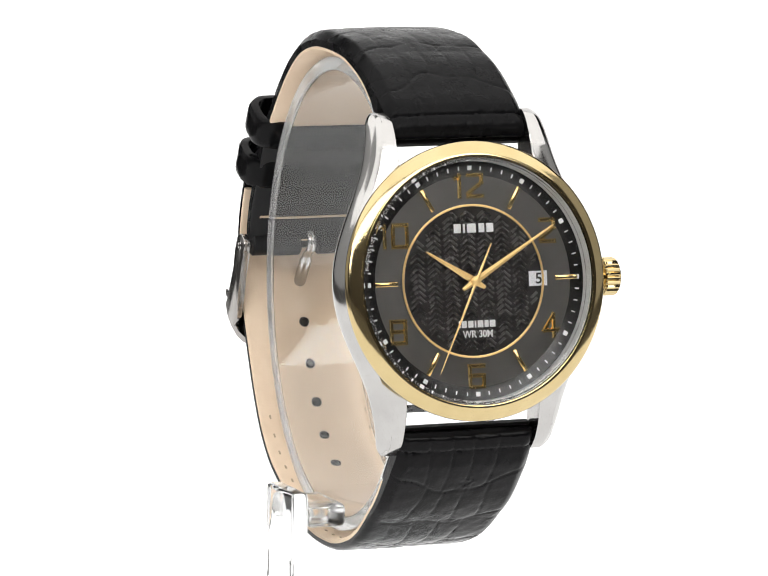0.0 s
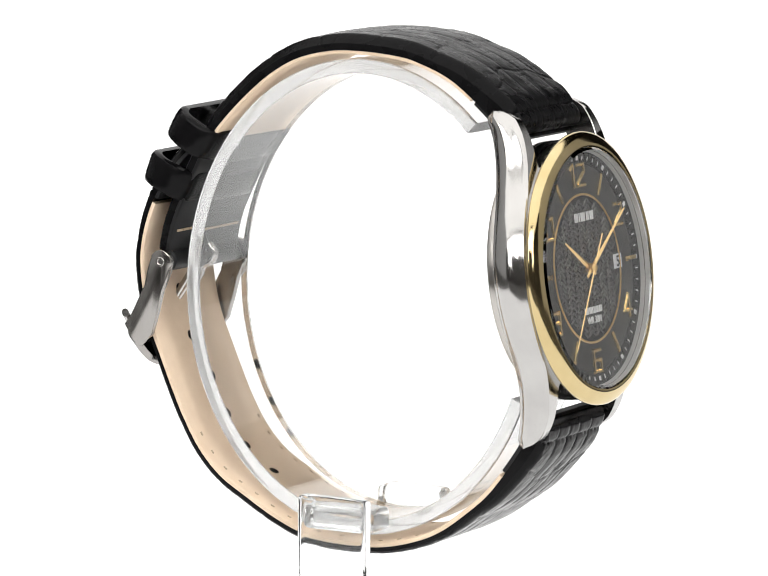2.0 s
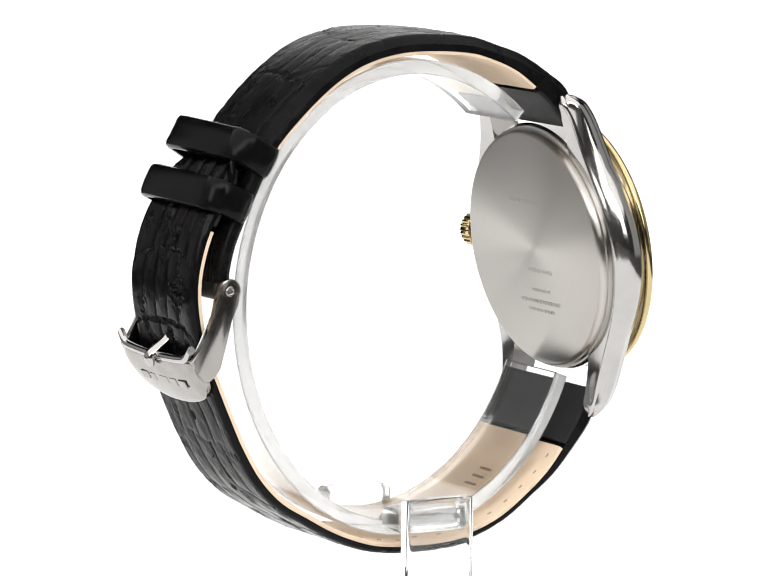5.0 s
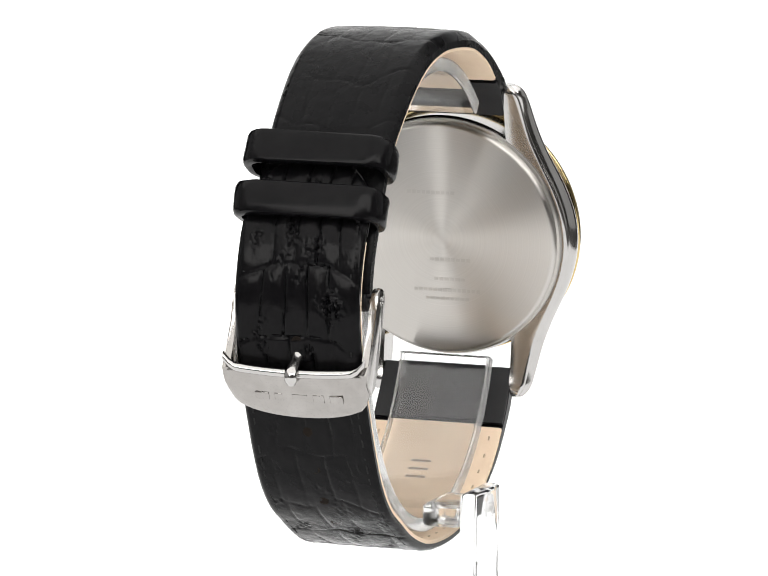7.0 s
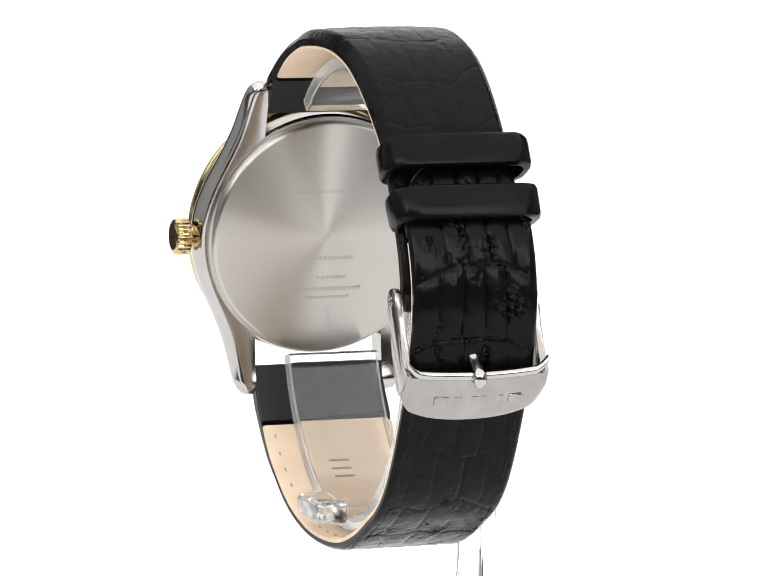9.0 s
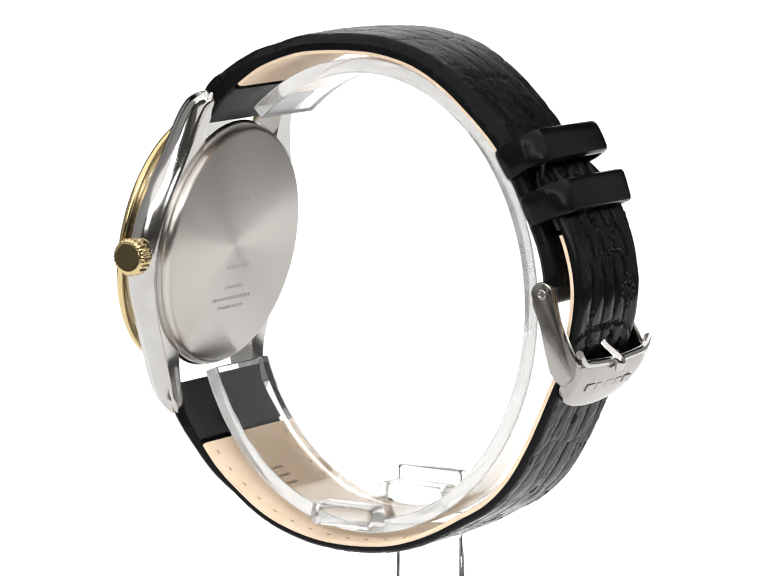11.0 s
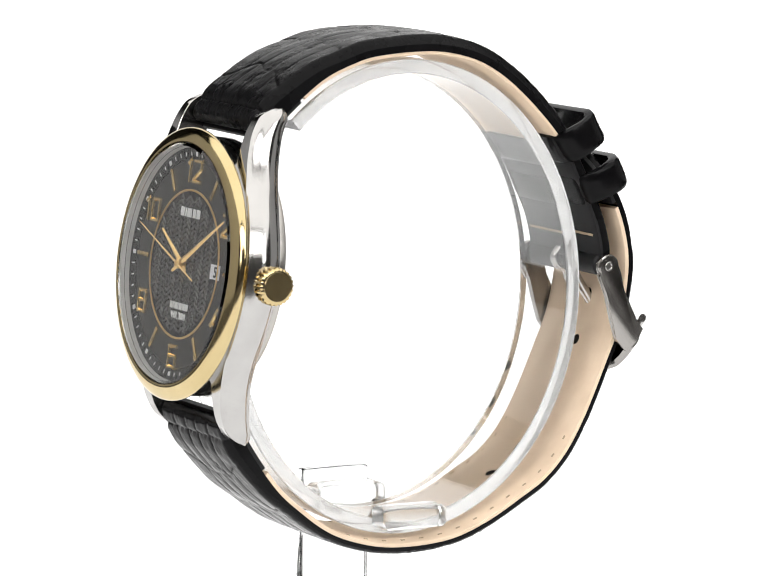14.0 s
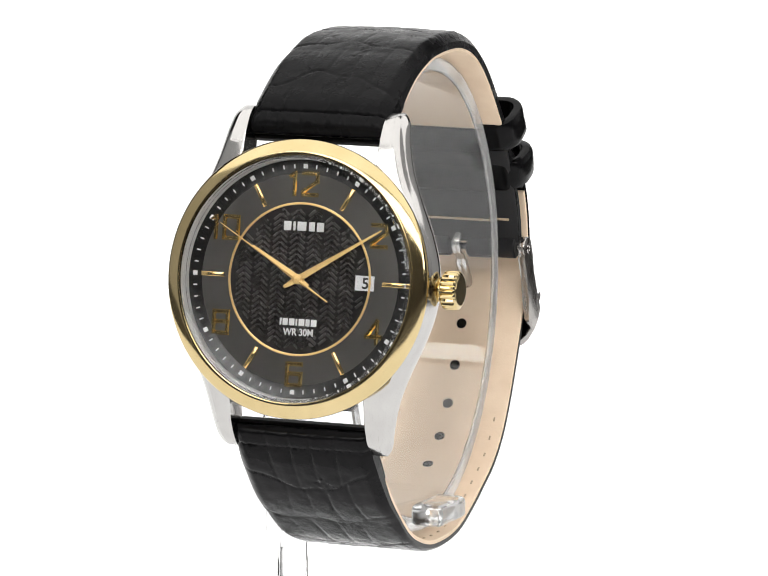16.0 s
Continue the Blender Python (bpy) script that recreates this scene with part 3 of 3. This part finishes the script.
def hand_mesh(length, tail, w0, w1, z, thick=0.12, rise=0.1):
    """A tapered hand with a raised middle line, pointing to 12."""
    bm = bmesh.new()
    left = [(-w0 / 2 * 0.5, -tail), (-w0 / 2, 0), (-w1 / 2, length * 0.97), (0, length)]
    mid = [(0, -tail), (0, 0), (0, length * 0.97), (0, length)]
    a = [bm.verts.new((x, y, z)) for x, y in left[:3]]
    b = [bm.verts.new((-x, y, z)) for x, y in left[:3]]
    c = [bm.verts.new((x, y, z + thick + rise)) for x, y in mid[:3]]
    tip = bm.verts.new((0, length, z + thick * 0.5))
    for i in range(2):
        bm.faces.new((a[i], a[i + 1], c[i + 1], c[i]))
        bm.faces.new((b[i + 1], b[i], c[i], c[i + 1]))
        bm.faces.new((a[i + 1], a[i], b[i], b[i + 1]))
    bm.faces.new((a[2], tip, c[2]))
    bm.faces.new((tip, b[2], c[2]))
    bm.faces.new((a[2], b[2], tip))
    bm.faces.new((a[0], c[0], b[0]))
    return bm


STROKES = {"0": ((0, 0, 0, 1), (0, 1, 1, 1), (1, 1, 1, 0), (1, 0, 0, 0)), "1": ((0.5, 0, 0.5, 1), (0.5, 1, 0.2, 0.86)),
           "2": ((0, 1, 1, 1), (1, 1, 1, 0.62), (1, 0.62, 0, 0.12), (0, 0, 1, 0)), "4": ((0.72, 0, 0.72, 1), (0.72, 1, 0, 0.28), (0, 0.28, 1, 0.28)),
           "6": ((1, 1, 0, 1), (0, 1, 0, 0), (0, 0, 1, 0), (1, 0, 1, 0.55), (1, 0.55, 0, 0.55)),
           "8": ((0, 0, 0, 1), (0, 1, 1, 1), (1, 1, 1, 0), (1, 0, 0, 0), (0, 0.53, 1, 0.53))}


def numeral(word, high=2.95, wide=2.05, w=0.6):
    """Square-built raised numerals of bevelled strokes."""
    bm = bmesh.new()
    span = [wide * (0.25 if ch == "1" else 1.0) for ch in word]
    x = -(sum(span) + 1.0 * (len(word) - 1)) / 2
    lift = 0.0
    for ch, sp in zip(word, span):
        for x0, y0, x1, y1 in STROKES[ch]:
            k = (x0 - 0.375, x1 - 0.375) if ch == "1" else (x0, x1)
            a = Vector((x + k[0] * wide, (y0 - 0.5) * high, 0))
            b = Vector((x + k[1] * wide, (y1 - 0.5) * high, 0))
            d = (b - a).normalized()
            c, ln = (a + b) / 2, (b - a).length + w * 0.96
            rot = Matrix(((d.x, -d.y, 0), (d.y, d.x, 0), (0, 0, 1)))
            lift += 0.006
            for v in box(bm, (c.x, c.y, 0.115 + lift / 2), (ln, w, 0.21 + lift), rot):
                if v.co.z > 0.1:
                    q = rot.inverted() @ (v.co - c)
                    q.x -= math.copysign(0.1, q.x)
                    q.y -= math.copysign(0.15, q.y)
                    v.co = c + rot @ q
        x += sp + 1.0
    return bm


def build_dial(watch):
    dial = part("dial", lathe([(0, 0), (16.5, 0), (16.5, -0.35), (0, -0.35)], 128), DIAL, watch, "black sunray watch dial", m=HEAD)
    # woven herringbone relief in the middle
    # thin disc, darker than dial and bars, shows in the gaps between them
    part("ground", lathe([(0, 0.004), (10.24, 0.004), (10.24, 0.012), (0, 0.012)], 96), MATTE, dial, "darker disc under the relief")
    bm = bmesh.new()
    pitch, colw = 0.76, 1.27
    for c in range(-8, 9):
        sgn = 1 if c % 2 else -1
        x = c * colw + (0.07 if c % 2 else -0.07)
        rot = Euler((0, 0, sgn * radians(40))).to_matrix()
        for k in range(-17, 18):
            y = k * pitch
            if math.hypot(x, y) > 9.7 or (7.8 < x < 11.5 and abs(y) < 1.6):
                continue
            for v in box(bm, (x, y, 0.07), (colw * 1.04, 0.42, 0.14), rot):
                if v.co.z > 0.07:
                    d = rot.inverted() @ (v.co - Vector((x, y, 0)))
                    v.co = Vector((x, y, 0)) + rot @ Vector((d.x * 0.94, d.y * 0.6, d.z))
    tagged(part("herringbone", bm, GUILLOCHE, dial, "black herringbone relief", 0), kind="stuff")
    part("gold_ring", lathe([(10.25, 0.004), (10.25, 0.14), (10.33, 0.17), (10.47, 0.17), (10.55, 0.14), (10.55, 0.004)], 128), GOLD_FINE, dial, "thin gold ring")
    for h in range(12):
        a = radians(90 - 30 * h)
        cx, cy = math.cos(a), math.sin(a)
        if h == 3:
            box_c, ln = 13.9, 3.4
        else:
            box_c, ln = 12.9, 3.4
        if h % 2 == 0:
            part("numeral", shifted(numeral(str(h or 12)), 13.1 * cx, 13.1 * cy, 0.0), GOLD_BRIGHT, dial, "raised gold numeral " + str(h or 12), 0)
        else:
            bm = soft_box((0, 0, 0), (ln, 0.62, 0.24), 0.09, 2)
            bmesh.ops.transform(bm, matrix=Matrix.Translation((box_c * cx, box_c * cy, 0.12)) @ Euler((0, 0, a)).to_matrix().to_4x4(), verts=bm.verts[:])
            part("hour_bar", bm, GOLD_BRIGHT, dial, "raised gold hour bar")
    part("minute_track", lathe([(14.55, 0.004), (14.6, 0.03), (16.38, 0.30), (16.38, 0.004)], 128), TRACK, dial, "sloping black minute track")
    for k in range(60):
        a = radians(90 - 6 * k)
        bm = bmesh.new()
        if k % 5 == 0:
            box(bm, (0, 0, 0), (0.62, 0.62, 0.05))
        else:
            box(bm, (0, 0, 0), (0.55, 0.17, 0.05))
        bmesh.ops.transform(bm, matrix=Matrix.Translation((15.5 * math.cos(a), 15.5 * math.sin(a), 0.185)) @ Euler((0, -0.15, a)).to_matrix().to_4x4(), verts=bm.verts[:])
        part("minute_mark", bm, PRINT, dial, "", 0)
    # maker's name and the line below it: plain white bars of their size
    for x, w in ((-2.35, 1.05), (-1.35, 0.32), (-0.25, 1.3), (1.25, 0.85), (2.5, 1.05)):
        part("name_bar", soft_box((x + 0.2, 7.25, 0.16), (w, 1.25, 0.12), 0.04, 1), PRINT, dial, "white printed bar")
    for i, w in enumerate((0.25, 0.75, 0.8, 0.25, 0.85, 0.6, 0.85)):
        x = (-2.65, -1.98, -1.0, -0.3, 0.45, 1.35, 2.25)[i]
        part("name_bar", soft_box((x + 0.3, -5.9, 0.16), (w, 0.95, 0.1), 0.04, 1), PRINT, dial, "white printed bar")
    part("wr_print", shifted(text_mesh("WR 30M", 1.38, 0.08, 0.88), 0.3, -7.25, 0.17), PRINT, dial, "white printed water-resistance line", 0)
    # date window
    bm = bmesh.new()
    box(bm, (9.65, 0, 0.05), (2.75, 2.05, 0.06))
    date = part("date_window", bm, DATE_CARD, dial, "white date window", 0)
    part("date_frame", plate([(-1.15, 0.02), (-1.15, 0.12), (1.15, 0.12), (1.15, 0.02)], 8.15, 8.27), STEEL, date)
    part("date_numeral", shifted(text_mesh("5", 2.1, 0.03, 1.05), 9.75, 0, 0.1), INK, date, "black numeral 5", 0)
    # hands
    for name, mesh, ang, lab in (("hour_hand", hand_mesh(8.3, 1.8, 1.05, 0.28, 0.45), -58.8, "tapered gold hour hand"),
                                 ("minute_hand", hand_mesh(14.2, 2.2, 0.95, 0.25, 0.8), 58.6, "tapered gold minute hand")):
        part(name, mesh, GOLD_FINE, watch, lab, 20, HEAD @ pose(0, 0, 0, 0, 0, -ang))
    part("hand_hub", lathe([(0, 0.0), (0.7, 0.0), (0.7, 1.15), (0.45, 1.4), (0, 1.45)], 24), GOLD_FINE, watch, "gold hub", m=HEAD)
    return part("second_hand", hand_mesh(13.9, 5.6, 0.42, 0.12, 1.18, 0.08, 0.05), GOLD_FINE, watch, "thin gold second hand", 20, HEAD)


# ------------------------------------------------------------ the stand
def build_stand():
    stand = new("watch_stand")
    tagged(stand, "clear acrylic C-ring watch stand on a clear base", "watch stand")
    secs = []
    n = 90
    for k in range(n + 1):
        # from the top front over the back to the bottom front
        t = radians(130 - (130 + 157.5) * k / n)
        cy, cz = math.cos(t), math.sin(t)
        secs.append((cy, cz))

    def arc(x0, x1, b):
        prof = ((x0 + b, 0.0), (x0, b), (x0, 2.0 - b), (x0 + b, 2.0), (x1 - b, 2.0), (x1, 2.0 - b), (x1, b), (x1 - b, 0.0))
        return skin([[(x, (26.6 + o) * cy, -0.6 + (32.0 + o) * cz) for x, o in prof] for cy, cz in secs])
    ring = part("c_ring", arc(-7.2, 6.05, 0.05), ACRYLIC, stand, "clear acrylic C-shaped ring", 35)
    for x0, x1 in ((-7.6, -7.22), (6.07, 6.45)):
        part("sawn_edge", arc(x0, x1, 0.12), FROST, ring, "frosted sawn edge", 35)
    part("cross_arm", soft_box((-10.58, -0.4, -31.6), (5.8, 10.6, 3.4), 0.9, 4), ACRYLIC_SAWN, stand, "clear acrylic cross arm")
    part("end_tab", soft_box((8.9, -0.4, -31.6), (4.8, 10.2, 3.2), 0.9, 4), ACRYLIC_SAWN, stand, "clear acrylic tab")
    part("upright", soft_box((-14.75, -0.4, -37.05), (2.5, 10.9, 17.8), 0.6, 4), ACRYLIC, stand, "clear acrylic upright")
    part("base_plate", shifted(lathe([(0, -50.0), (17.4, -50.0), (18.0, -49.4), (18.0, -46.6), (17.4, -46.0), (0, -46.0)], 96), -8, -0.4, 0), ACRYLIC, stand, "round clear acrylic base")
    return stand


build_place()
watch = new("wristwatch")
tagged(watch, "steel and gold wristwatch with black leather strap on clear stand", "watch")
build_case(watch)
second_hand = build_dial(watch)
build_straps(watch)
build_buckle(watch)
stand = build_stand()


def motions():
    """The stand and the watch on it turn steadily; the second hand steps once a second."""
    turn_w, turn_s = [], []
    for k in range(161):
        t = k / 10
        a = 21.56 + 19.755 * t
        m = pose(0, 0, HZ, 0, 0, a)
        turn_s.append((t, m))
        turn_w.append((t, m @ pose(0, 0, 0, 0, 0, 0.8)))
    walk(watch, turn_w)
    walk(stand, turn_s)
    steps = []
    for k in range(17):
        m = HEAD @ pose(0, 0, 0, 0, 0, -6 * (34.2 + k))
        steps.append((max(0, k - 0.1), m))
        steps.append((k + 0.8 if k < 16 else 16.0, m))
    walk(second_hand, steps)


motions()
